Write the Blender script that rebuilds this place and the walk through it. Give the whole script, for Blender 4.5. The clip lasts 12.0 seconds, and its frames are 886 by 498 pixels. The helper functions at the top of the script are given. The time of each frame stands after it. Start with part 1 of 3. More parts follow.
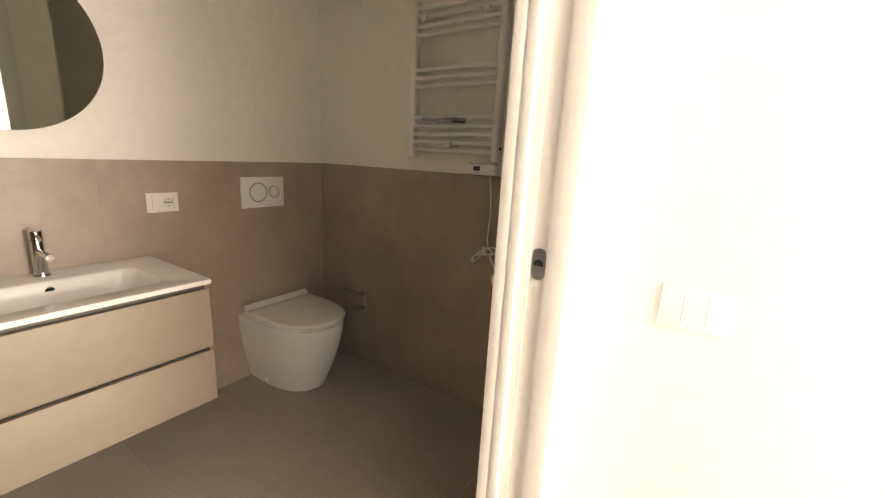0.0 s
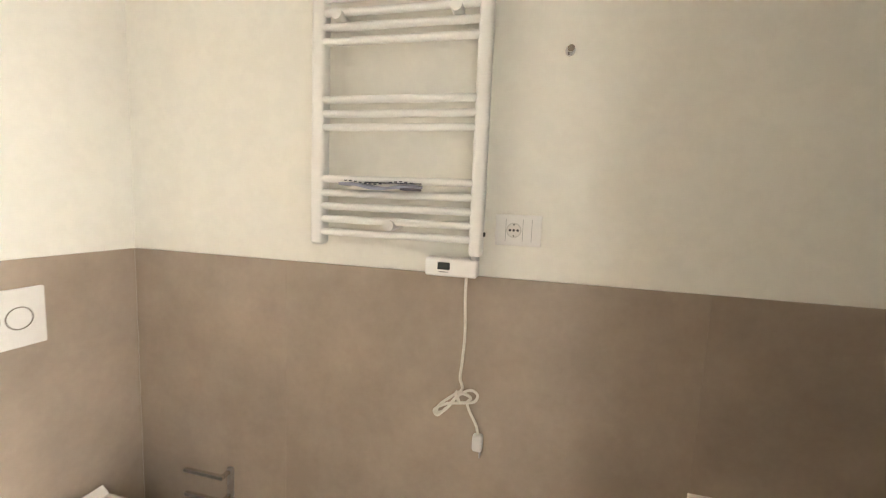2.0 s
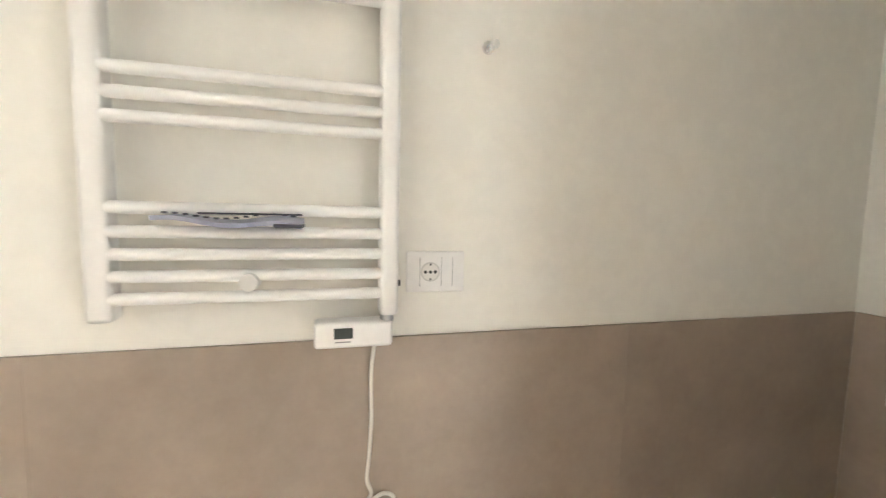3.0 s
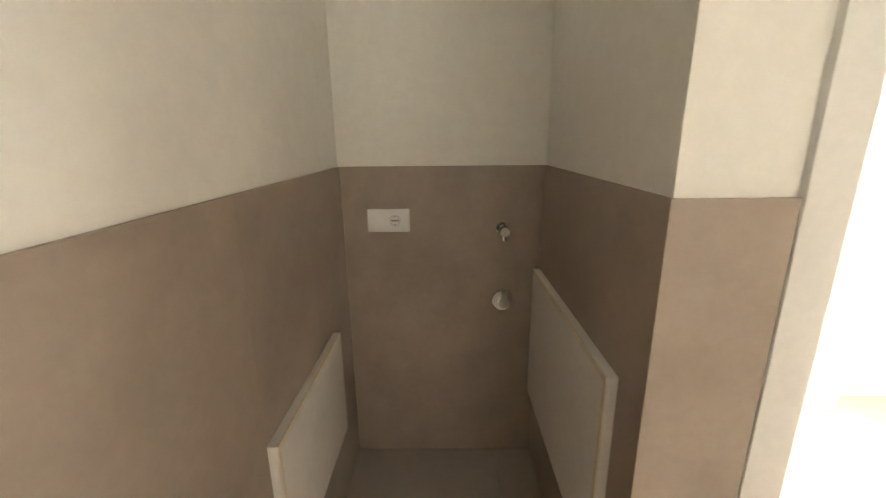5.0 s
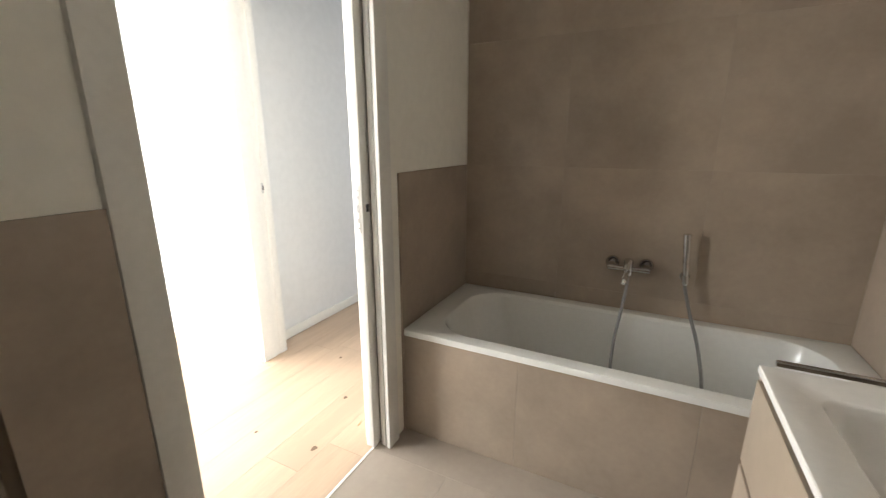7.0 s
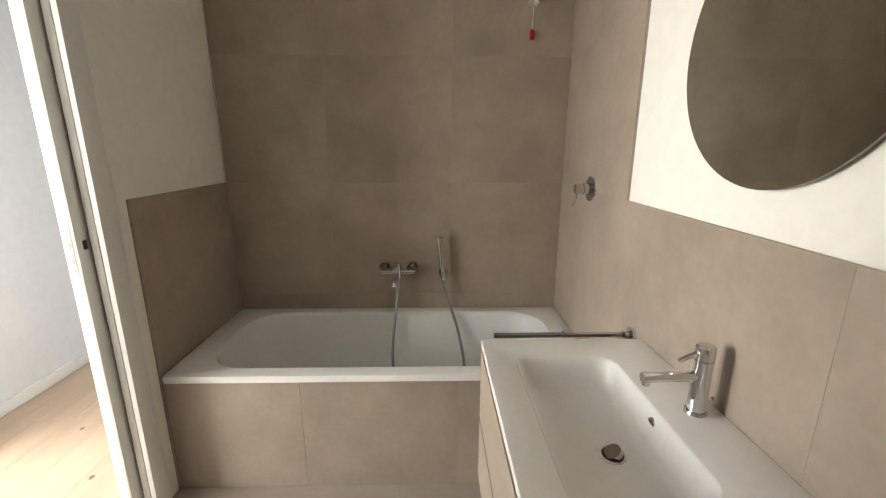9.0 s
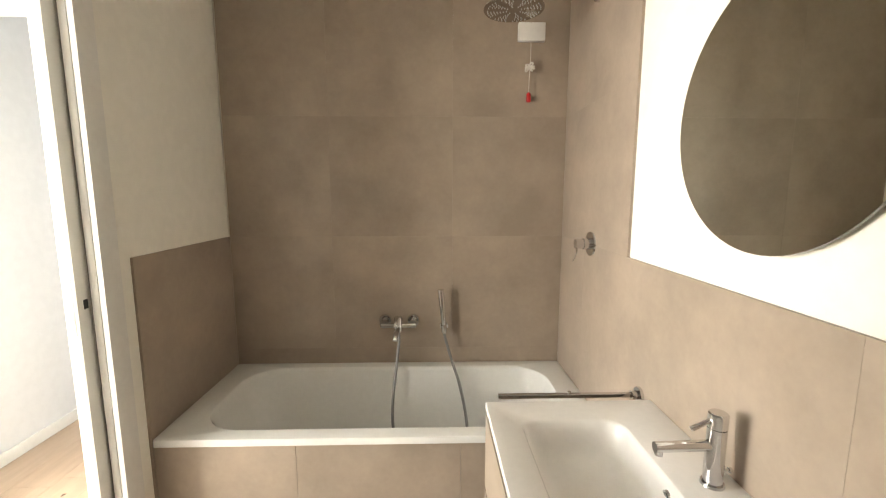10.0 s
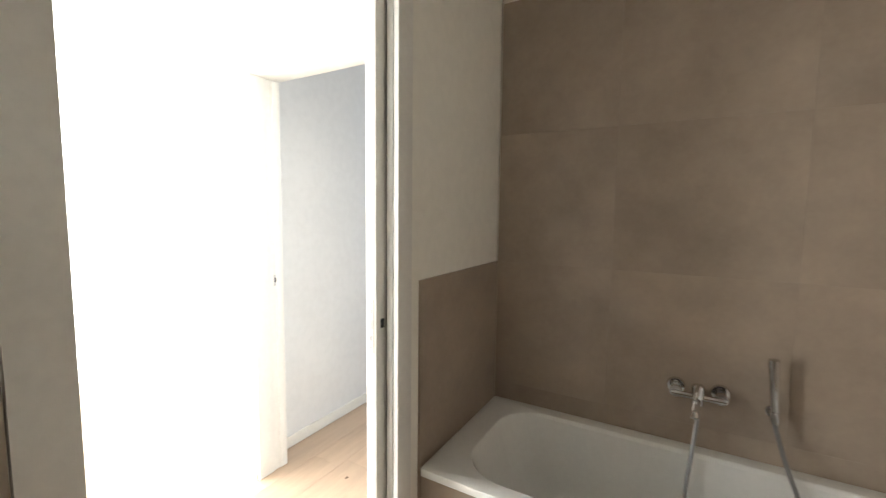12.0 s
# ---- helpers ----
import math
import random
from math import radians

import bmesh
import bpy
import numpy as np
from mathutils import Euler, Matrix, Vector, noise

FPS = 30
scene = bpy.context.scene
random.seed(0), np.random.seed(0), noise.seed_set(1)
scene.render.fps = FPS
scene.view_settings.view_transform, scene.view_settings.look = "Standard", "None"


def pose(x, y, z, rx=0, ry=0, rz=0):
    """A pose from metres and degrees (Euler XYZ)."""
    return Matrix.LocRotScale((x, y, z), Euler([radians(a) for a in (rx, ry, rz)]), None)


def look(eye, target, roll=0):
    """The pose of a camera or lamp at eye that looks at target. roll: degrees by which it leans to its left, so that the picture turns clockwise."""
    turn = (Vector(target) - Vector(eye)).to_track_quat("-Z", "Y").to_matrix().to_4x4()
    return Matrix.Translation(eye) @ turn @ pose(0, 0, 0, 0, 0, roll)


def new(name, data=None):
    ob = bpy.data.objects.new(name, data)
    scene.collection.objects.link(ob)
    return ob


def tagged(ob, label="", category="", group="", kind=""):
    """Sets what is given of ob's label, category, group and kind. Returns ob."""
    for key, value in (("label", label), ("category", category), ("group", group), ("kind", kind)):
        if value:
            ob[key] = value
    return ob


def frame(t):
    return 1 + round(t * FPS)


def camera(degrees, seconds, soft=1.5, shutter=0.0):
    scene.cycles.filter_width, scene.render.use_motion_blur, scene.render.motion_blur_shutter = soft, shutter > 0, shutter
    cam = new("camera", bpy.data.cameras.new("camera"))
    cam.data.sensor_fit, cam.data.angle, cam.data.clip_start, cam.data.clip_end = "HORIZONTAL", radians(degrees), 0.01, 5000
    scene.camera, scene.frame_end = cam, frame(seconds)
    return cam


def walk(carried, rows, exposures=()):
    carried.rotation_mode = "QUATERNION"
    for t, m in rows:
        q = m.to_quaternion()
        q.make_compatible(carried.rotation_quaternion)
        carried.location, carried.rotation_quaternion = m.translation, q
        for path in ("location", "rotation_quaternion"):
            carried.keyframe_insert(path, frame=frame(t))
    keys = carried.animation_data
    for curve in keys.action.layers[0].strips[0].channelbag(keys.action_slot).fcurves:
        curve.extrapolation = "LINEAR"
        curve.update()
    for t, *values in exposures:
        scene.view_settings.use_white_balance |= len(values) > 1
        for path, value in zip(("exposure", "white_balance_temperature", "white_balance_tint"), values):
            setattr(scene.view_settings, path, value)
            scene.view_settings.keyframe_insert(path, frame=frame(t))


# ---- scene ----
cam = camera(94.3, 12.0, soft=1.1, shutter=0.2)
PATH = [
    (0, (-0.342, -0.906, 1.283), (0.723, -2.539, 0.839), 2.9),
    (0.5, (-0.19, -1.068, 1.287), (0.837, -2.726, 0.845), 2.9),
    (1, (-0.051, -1.237, 1.291), (0.901, -2.96, 0.937), 2.9),
    (1.5, (0.088, -1.422, 1.321), (0.917, -3.225, 1.077), 3.0),
    (2, (0.334, -1.506, 1.398), (0.798, -3.44, 1.181), 2.4),
    (2.5, (0.473, -1.632, 1.416), (0.6, -3.626, 1.334), 1.3),
    (3, (0.6, -1.813, 1.459), (0.097, -3.74, 1.282), 1.3),
    (3.5, (0.598, -1.985, 1.392), (-0.495, -3.651, 1.217), 0.4),
    (5.5, (0.701, -2.276, 1.293), (-1.12, -1.694, 0.705), 0.7),
    (6, (0.795, -2.184, 1.307), (-0.784, -1.097, 0.734), 0.6),
    (6.5, (0.874, -2.137, 1.322), (-0.367, -0.663, 0.787), 0.2),
    (7, (0.903, -2.106, 1.322), (0.04, -0.374, 0.816), -0.0),
    (7.5, (0.94, -2.083, 1.341), (0.405, -0.232, 0.806), -0.5),
    (9.5, (1.061, -2.133, 1.396), (1.146, -0.178, 0.987), 0.2),
    (10, (1.038, -2.121, 1.422), (1.088, -0.14, 1.152), -0.0),
    (10.5, (1.051, -2.107, 1.444), (0.969, -0.115, 1.283), 0.2),
    (11, (1.01, -2.09, 1.459), (0.691, -0.119, 1.346), 0.4),
    (11.5, (0.918, -2.015, 1.44), (0.3, -0.117, 1.313), 0.6),
    (12, (0.763, -1.869, 1.437), (-0.229, -0.142, 1.257), 0.7),
]
EXPOSURES = [
    (0, 0.82, 8200, 16),
    (0.5, 1.33, 8000, 16),
    (1, 1.62, 8050, 13),
    (1.5, 2.00, 8000, 13),
    (2, 2.80, 6750, 10),
    (2.5, 2.98, 6250, 10),
    (3, 3.05, 6250, 10),
    (3.5, 3.10, 6750, 10),
    (5.5, 2.60, 6850, 10),
    (6, 2.13, 6750, 10),
    (6.5, 1.90, 6850, 10),
    (7, 0.90, 6750, 10),
    (7.5, -0.33, 6650, 10),
    (9.5, 1.47, 6900, 10),
    (10, 1.62, 7250, 10),
    (10.5, 1.68, 7550, 10),
    (11, 1.58, 7200, 10),
    (11.5, 1.40, 6800, 10),
    (12, 1.13, 6700, 10),
]
walk(cam, [(t, look(eye, target, roll)) for t, eye, target, roll in PATH], EXPOSURES)

# ---- world and light: daylight from the living room's window and the far bedroom's window ----
world = bpy.data.worlds.new("world")
scene.world = world
world.use_nodes = True
sky = world.node_tree.nodes.new("ShaderNodeTexSky")
sky.sky_type, sky.sun_disc, sky.sun_elevation, sky.sun_rotation = "NISHITA", False, radians(40), radians(250)
world.node_tree.links.new(sky.outputs[0], world.node_tree.nodes["Background"].inputs[0])
world.node_tree.nodes["Background"].inputs[1].default_value = 0.1


def window_light(name, eye, target, w, h, watts, colour):
    lamp = bpy.data.lights.new(name, "AREA")
    lamp.shape, lamp.size, lamp.size_y, lamp.energy, lamp.color = "RECTANGLE", w, h, watts, colour
    ob = new(name, lamp)
    ob.matrix_world = look(eye, target)
    return ob


window_light("window_light_living", (-4.48, -2.4, 1.42), (0, -2.4, 1.42), 3.2, 2.2, 225, (0.93, 0.97, 1.0))
window_light("window_light_terrace", (-3.5, -4.13, 1.42), (-3.5, 0, 1.42), 1.9, 2.2, 150, (0.93, 0.97, 1.0))
window_light("window_light_bedroom", (0.4, 2.9, 1.5), (-0.6, 0, 1.0), 1.2, 1.4, 13, (0.68, 0.81, 1.0))


# ---- materials ----
def material(name, colour, rough=0.5, metal=0.0, var=0.08, scale=3.0, bump=0.0, bscale=60.0, stretch=(1, 1, 1), shift=0.0, coat=0.0, fine=0.03):
    """Two scales of colour noise, fine relief, and a shift of tone from piece to piece."""
    m = bpy.data.materials.new(name)
    m.use_nodes = True
    nt = m.node_tree
    n, l = nt.nodes, nt.links
    b = n["Principled BSDF"]
    b.inputs["Roughness"].default_value = rough
    b.inputs["Metallic"].default_value = metal
    b.inputs["Coat Weight"].default_value = coat
    tc, mp, oi = n.new("ShaderNodeTexCoord"), n.new("ShaderNodeMapping"), n.new("ShaderNodeObjectInfo")
    mp.inputs["Scale"].default_value = stretch
    l.new(tc.outputs["Object"], mp.inputs["Vector"])
    off = n.new("ShaderNodeVectorMath")
    off.operation = "ADD"
    mul = n.new("ShaderNodeMath")
    mul.operation = "MULTIPLY"
    mul.inputs[1].default_value = 40.0 if shift else 0.0
    l.new(oi.outputs["Random"], mul.inputs[0])
    l.new(mp.outputs[0], off.inputs[0])
    l.new(mul.outputs[0], off.inputs[1])
    big, small = n.new("ShaderNodeTexNoise"), n.new("ShaderNodeTexNoise")
    for tex, s, d in ((big, scale, 5.0), (small, scale * 14, 3.0)):
        tex.inputs["Scale"].default_value, tex.inputs["Detail"].default_value = s, d
        tex.inputs["Roughness"].default_value = 0.6
        l.new(off.outputs[0], tex.inputs["Vector"])
    add = n.new("ShaderNodeMath")
    add.operation = "MULTIPLY_ADD"
    l.new(small.outputs[0], add.inputs[0])
    add.inputs[1].default_value = fine / max(var, 1e-3)
    l.new(big.outputs[0], add.inputs[2])
    add2 = n.new("ShaderNodeMath")
    add2.operation = "MULTIPLY_ADD"
    l.new(oi.outputs["Random"], add2.inputs[0])
    add2.inputs[1].default_value = shift
    l.new(add.outputs[0], add2.inputs[2])
    ramp = n.new("ShaderNodeMapRange")
    lo = 0.3 + 0.5 * fine / max(var, 1e-3) + 0.5 * shift
    ramp.inputs[1].default_value, ramp.inputs[2].default_value = lo, lo + 0.4
    l.new(add2.outputs[0], ramp.inputs[0])
    mix = n.new("ShaderNodeMix")
    mix.data_type = "RGBA"
    l.new(ramp.outputs[0], mix.inputs["Factor"])
    mix.inputs["A"].default_value = (*[c * (1 - var) for c in colour], 1)
    mix.inputs["B"].default_value = (*[min(1, c * (1 + var)) for c in colour], 1)
    l.new(mix.outputs["Result"], b.inputs["Base Color"])
    if bump:
        bt, bn = n.new("ShaderNodeTexNoise"), n.new("ShaderNodeBump")
        bt.inputs["Scale"].default_value, bt.inputs["Detail"].default_value = bscale, 4.0
        l.new(off.outputs[0], bt.inputs["Vector"])
        bn.inputs["Strength"].default_value, bn.inputs["Distance"].default_value = bump, 0.002
        l.new(bt.outputs[0], bn.inputs["Height"])
        l.new(bn.outputs[0], b.inputs["Normal"])
    return m


PAINT = material("warm_white_paint", (0.87, 0.845, 0.77), 0.75, var=0.015, scale=1.5, bump=0.05, bscale=180)
HALLPAINT = material("white_paint", (0.75, 0.75, 0.74), 0.75, var=0.02, scale=1.5, bump=0.05, bscale=180)
CEILPAINT = material("ceiling_paint", (0.87, 0.86, 0.83), 0.8, var=0.02, scale=1.5)
TILE = material("greige_porcelain_tile", (0.380, 0.308, 0.244), 0.42, var=0.15, scale=3.2, bump=0.08, bscale=90, shift=0.07)
FLOORTILE = material("greige_floor_tile", (0.38, 0.325, 0.275), 0.38, var=0.09, scale=2.2, bump=0.06, bscale=90, shift=0.06)
GROUT = material("greige_grout", (0.345, 0.286, 0.24), 0.85, var=0.08, scale=20)
OAK = material("light_oak_boards", (0.50, 0.37, 0.265), 0.42, var=0.10, scale=2.0, stretch=(7, 0.8, 7), bump=0.1, bscale=25, shift=0.25)
KNOT = material("oak_knot", (0.16, 0.10, 0.06), 0.5, var=0.2, scale=30)
LACQUER = material("white_lacquer", (0.80, 0.785, 0.74), 0.4, var=0.02, scale=3)
CERAMIC = material("white_ceramic", (0.82, 0.81, 0.79), 0.1, var=0.01, scale=3, coat=0.3)
TUBWHITE = material("white_enamel", (0.82, 0.82, 0.79), 0.09, var=0.01, scale=3)
SOLID = material("white_mineral_top", (0.83, 0.81, 0.78), 0.22, var=0.01, scale=3)
SEATMAT = material("white_toilet_seat", (0.80, 0.77, 0.73), 0.22, var=0.01, scale=3)
CABINET = material("greige_matt_lacquer", (0.325, 0.265, 0.203), 0.5, var=0.03, scale=2)
# cabinet lacquer with the shade of the grip grooves put into its colour
GROOVE_SHADE = material("cabinet_groove_shade", (0.15, 0.13, 0.105), 0.5, var=0.05)
PLASTIC = material("white_plastic", (0.83, 0.81, 0.78), 0.35, var=0.01)
SOCKETRIM = material("socket_rim_plastic", (0.58, 0.56, 0.53), 0.4, var=0.03)
# rain head's chrome, with the brown tiles it mirrors darkened into its colour
HEADCHROME = material("chrome_tile_reflection", (0.40, 0.37, 0.34), 0.07, 1.0, var=0.03)
TAPE = material("cream_masking_tape", (0.66, 0.52, 0.33), 0.7, var=0.08, scale=30, bump=0.2, bscale=200)
PLASTIC_LINE = material("grey_plastic", (0.35, 0.34, 0.33), 0.4, var=0.05)
CHROME = material("chrome", (0.66, 0.66, 0.67), 0.08, 1.0, var=0.01)
STEEL = material("brushed_steel", (0.55, 0.55, 0.55), 0.3, 1.0, var=0.05)
HOSE = material("steel_hose", (0.27, 0.27, 0.27), 0.42, 0.7, var=0.15, scale=150)
DARK = material("dark_hole", (0.02, 0.02, 0.02), 0.5, var=0.1)
SEAL = material("brown_seal", (0.16, 0.13, 0.10), 0.7, var=0.1)
MIRROR = material("mirror_silver", (0.83, 0.86, 0.80), 0.015, 1.0, var=0.0, fine=0.0)
MIRROREDGE = material("mirror_edge", (0.22, 0.22, 0.20), 0.3, var=0.05)
RADWHITE = material("radiator_enamel", (0.84, 0.825, 0.79), 0.3, var=0.01)
SCREEN = material("lcd_screen", (0.05, 0.06, 0.055), 0.25, var=0.05)
PAPER = material("printed_paper", (0.36, 0.37, 0.47), 0.5, var=0.25, scale=25)
PAPERDARK = material("dark_print", (0.06, 0.06, 0.08), 0.4, var=0.2)
RED = material("red_plastic", (0.48, 0.012, 0.015), 0.35, var=0.05)
CORD = material("white_cord", (0.80, 0.77, 0.70), 0.5, var=0.03)
BOARD = material("white_melamine_board", (0.74, 0.70, 0.64), 0.5, var=0.04, scale=4)
# board's bevelled edge, with the light it catches put into a yellower colour
BOARDEDGE_LIT = material("board_edge_lit", (0.70, 0.62, 0.47), 0.5, var=0.06, scale=20)


# ---- shape helpers ----
def smooth(me, angle=35):
    me.polygons.foreach_set("use_smooth", [True] * len(me.polygons))
    me.set_sharp_from_angle(angle=radians(angle))


def to_object(name, bm, mat, parent=None, soft=True):
    bmesh.ops.recalc_face_normals(bm, faces=bm.faces)
    me = bpy.data.meshes.new(name)
    bm.to_mesh(me)
    bm.free()
    me.materials.append(mat)
    if soft:
        smooth(me)
    ob = new(name, me)
    if parent:
        adopt(ob, parent)
    return ob


def adopt(ob, parent):
    ob.parent = parent
    root = parent
    m = parent.matrix_basis.copy()
    while root.parent:
        root = root.parent
        m = Matrix.Identity(4) if root.type == "MESH" else m
    ob.matrix_parent_inverse = Matrix.Identity(4) if parent.type == "MESH" else m.inverted()


def base(name, place, label, category, group="", kind=""):
    ob = new(name)
    ob.empty_display_size = 0.05
    ob.matrix_basis = Matrix.Translation(place)
    return tagged(ob, label, category, group, kind)


def add_box(bm, lo, hi, bevel=0.0, seg=2):
    r = bmesh.ops.create_cube(bm, size=1.0)
    for v in r["verts"]:
        v.co = Vector([lo[i] + (v.co[i] + 0.5) * (hi[i] - lo[i]) for i in range(3)])
    if bevel:
        edges = list({e for v in r["verts"] for e in v.link_edges})
        bmesh.ops.bevel(bm, geom=edges, offset=bevel, segments=seg, profile=0.5, affect="EDGES")


def box(name, lo, hi, mat, parent=None, bevel=0.0, seg=2):
    bm = bmesh.new()
    add_box(bm, lo, hi, bevel, seg)
    return to_object(name, bm, mat, parent, soft=bevel > 0)


def boxes(name, items, mat, parent=None, bevel=0.0):
    bm = bmesh.new()
    for lo, hi in items:
        add_box(bm, lo, hi, bevel)
    return to_object(name, bm, mat, parent, soft=bevel > 0)


def add_rod(bm, a, b, ra, rb=None, n=20):
    a, b = Vector(a), Vector(b)
    rb = ra if rb is None else rb
    q = (b - a).to_track_quat("Z", "Y").to_matrix()
    rings = []
    for p, r in ((a, ra), (b, rb)):
        rings.append([bm.verts.new(p + q @ Vector((r * math.cos(2 * math.pi * i / n), r * math.sin(2 * math.pi * i / n), 0))) for i in range(n)])
    for i in range(n):
        j = (i + 1) % n
        bm.faces.new((rings[0][i], rings[0][j], rings[1][j], rings[1][i]))
    bm.faces.new(rings[0][::-1])
    bm.faces.new(rings[1])


def rods(name, items, mat, parent=None, n=20):
    bm = bmesh.new()
    for it in items:
        add_rod(bm, *it, n=n)
    return to_object(name, bm, mat, parent)


def glide(points, steps=10):
    """A smooth line through the points."""
    p = [Vector(q) for q in points]
    p = [2 * p[0] - p[1]] + p + [2 * p[-1] - p[-2]]
    out = []
    for i in range(1, len(p) - 2):
        for k in range(steps):
            t = k / steps
            out.append(0.5 * (2 * p[i] + (p[i + 1] - p[i - 1]) * t + (2 * p[i - 1] - 5 * p[i] + 4 * p[i + 1] - p[i + 2]) * t * t
                              + (3 * p[i] - p[i - 1] - 3 * p[i + 1] + p[i + 2]) * t ** 3))
    return out + [p[-2]]


def tube(name, points, r, mat, parent=None, n=10, steps=10):
    bm = bmesh.new()
    line = glide(points, steps)
    rings = []
    side = Vector((1, 0.3, 0.2))
    for i, p in enumerate(line):
        d = (line[min(i + 1, len(line) - 1)] - line[max(i - 1, 0)]).normalized()
        side = (side - d * side.dot(d)).normalized()
        up = d.cross(side)
        rings.append([bm.verts.new(p + r * (math.cos(2 * math.pi * k / n) * side + math.sin(2 * math.pi * k / n) * up)) for k in range(n)])
    for a, b in zip(rings, rings[1:]):
        for k in range(n):
            bm.faces.new((a[k], a[(k + 1) % n], b[(k + 1) % n], b[k]))
    bm.faces.new(rings[0][::-1])
    bm.faces.new(rings[-1])
    return to_object(name, bm, mat, parent)


def prism(name, outline, z0, z1, mat, parent=None, bevel=0.0):
    """An upright body over an outline in plan."""
    bm = bmesh.new()
    lo = [bm.verts.new((x, y, z0)) for x, y in outline]
    hi = [bm.verts.new((x, y, z1)) for x, y in outline]
    n = len(lo)
    for i in range(n):
        bm.faces.new((lo[i], lo[(i + 1) % n], hi[(i + 1) % n], hi[i]))
    bm.faces.new(lo[::-1])
    bm.faces.new(hi)
    if bevel:
        ups = [e for e in bm.edges if abs(e.verts[0].co.z - e.verts[1].co.z) > 0.01]
        bmesh.ops.bevel(bm, geom=ups, offset=bevel, segments=2, profile=0.5, affect="EDGES")
    return to_object(name, bm, mat, parent, soft=bevel > 0)


def round_rect(cx, cy, hx, hy, r, z, n=8):
    pts = []
    for sx, sy, a0 in ((1, 1, 0), (-1, 1, 90), (-1, -1, 180), (1, -1, 270)):
        for k in range(n + 1):
            a = radians(a0 + 90 * k / n)
            pts.append((cx + sx * (hx - r) + r * math.cos(a), cy + sy * (hy - r) + r * math.sin(a), z))
    return pts


def basin_rect(cx, cy, hx, hy, r, rw, z, n=8):
    """Like round_rect, with a wider radius rw at the two corners towards +x."""
    pts = []
    for sx, sy, a0 in ((1, 1, 0), (-1, 1, 90), (-1, -1, 180), (1, -1, 270)):
        q = rw if sx > 0 else r
        for k in range(n + 1):
            a = radians(a0 + 90 * k / n)
            pts.append((cx + sx * (hx - q) + q * math.cos(a), cy + sy * (hy - q) + q * math.sin(a), z))
    return pts


def dee(xb, xf, yc, w, z, n=20, straight=0.35, power=2.3):
    """A plan with a straight back at xb, a round front at xf and half width w."""
    xs = xb + (xf - xb) * straight
    pts = [(xb, yc + w, z), (xb + 0.5 * (xs - xb), yc + w, z)]
    for k in range(n + 1):
        a = math.pi * k / n - math.pi / 2
        c, s = math.cos(a), math.sin(a)
        pts.append((xs + (xf - xs) * abs(c) ** (2 / power), yc - w * math.copysign(abs(s) ** (2 / power), s), z))
    return pts + [(xb + 0.5 * (xs - xb), yc - w, z), (xb, yc - w, z)]


def loft(name, loops, mat, parent=None, cap0=True, cap1=True, angle=35):
    bm = bmesh.new()
    rings = [[bm.verts.new(p) for p in lp] for lp in loops]
    n = len(rings[0])
    for a, b in zip(rings, rings[1:]):
        for k in range(n):
            bm.faces.new((a[k], a[(k + 1) % n], b[(k + 1) % n], b[k]))
    if cap0:
        bm.faces.new(rings[0][::-1])
    if cap1:
        bm.faces.new(rings[-1])
    bmesh.ops.remove_doubles(bm, verts=bm.verts, dist=0.0002)
    ob = to_object(name, bm, mat, parent)
    smooth(ob.data, angle)
    return ob


# ---- the plan ----
W, L, DADO, TOP, CEIL = 1.714, -2.64, 1.20, 2.40, 2.70
NX, NY = -0.851, -1.908           # niche: back and side
HX, HY = -0.13, -0.545           # hall faces of the bathroom wall and of the bedroom wall
JL, JR = -1.626, -0.83            # clear opening of the bathroom door


def wall(name, label, items, mat=PAINT):
    ob = boxes(name, items, mat)
    return tagged(ob, label, "wall", kind="structure")


w_basin = wall("wall_basin", "warm white plaster wall with greige tiles below", [((W + 0.01, -2.8, 0), (1.9, 0.01, CEIL))])
w_tub = wall("wall_tub", "warm white plaster wall tiled in greige behind the bathtub", [((HX, 0.01, 0), (1.9, 0.16, CEIL))])
w_rad = wall("wall_radiator", "warm white plaster wall with greige tiles below", [((-0.95, -2.8, 0), (W + 0.01, L - 0.01, CEIL))])
w_door = wall("wall_door", "warm white plaster wall round the sliding door", [
    ((-0.118, -0.80, 0), (-0.01, 0.01, CEIL)), ((-0.118, -1.705, 2.12), (-0.01, -0.80, CEIL)), ((-0.118, -1.90, 0), (-0.01, -1.705, CEIL))])
w_niche = wall("wall_niche", "warm white plaster niche wall with greige tiles below", [
    ((-0.95, -1.90, 0), (-0.118, -1.822, CEIL)), ((-0.95, L - 0.01, 0), (NX - 0.01, -1.90, CEIL))])
wall("wall_hall", "plain white hall wall beside the bathroom door", [
    ((HX, -0.77, 0), (-0.118, 0.01, CEIL)), ((HX, -1.72, 2.14), (-0.118, -0.77, CEIL)), ((HX, -1.82, 0), (-0.118, -1.72, CEIL)),
    ((-0.97, -1.822, 0), (HX, -1.81, CEIL)), ((-0.97, -4.2, 0), (-0.95, -1.822, CEIL))], HALLPAINT)
wall("wall_bedroom", "plain white hall wall with a doorway", [
    ((-4.7, HY, 0), (-1.12, -0.385, CEIL)), ((-1.12, HY, 2.12), (-0.28, -0.385, CEIL)), ((-0.28, HY, 0), (HX, -0.385, CEIL))], HALLPAINT)
wall("wall_bedroom_side", "plain pale wall of the far bedroom", [((-1.40, -0.385, 0), (-1.225, 3.1, CEIL)), ((1.9, 0.16, 0), (2.0, 3.1, CEIL))], HALLPAINT)
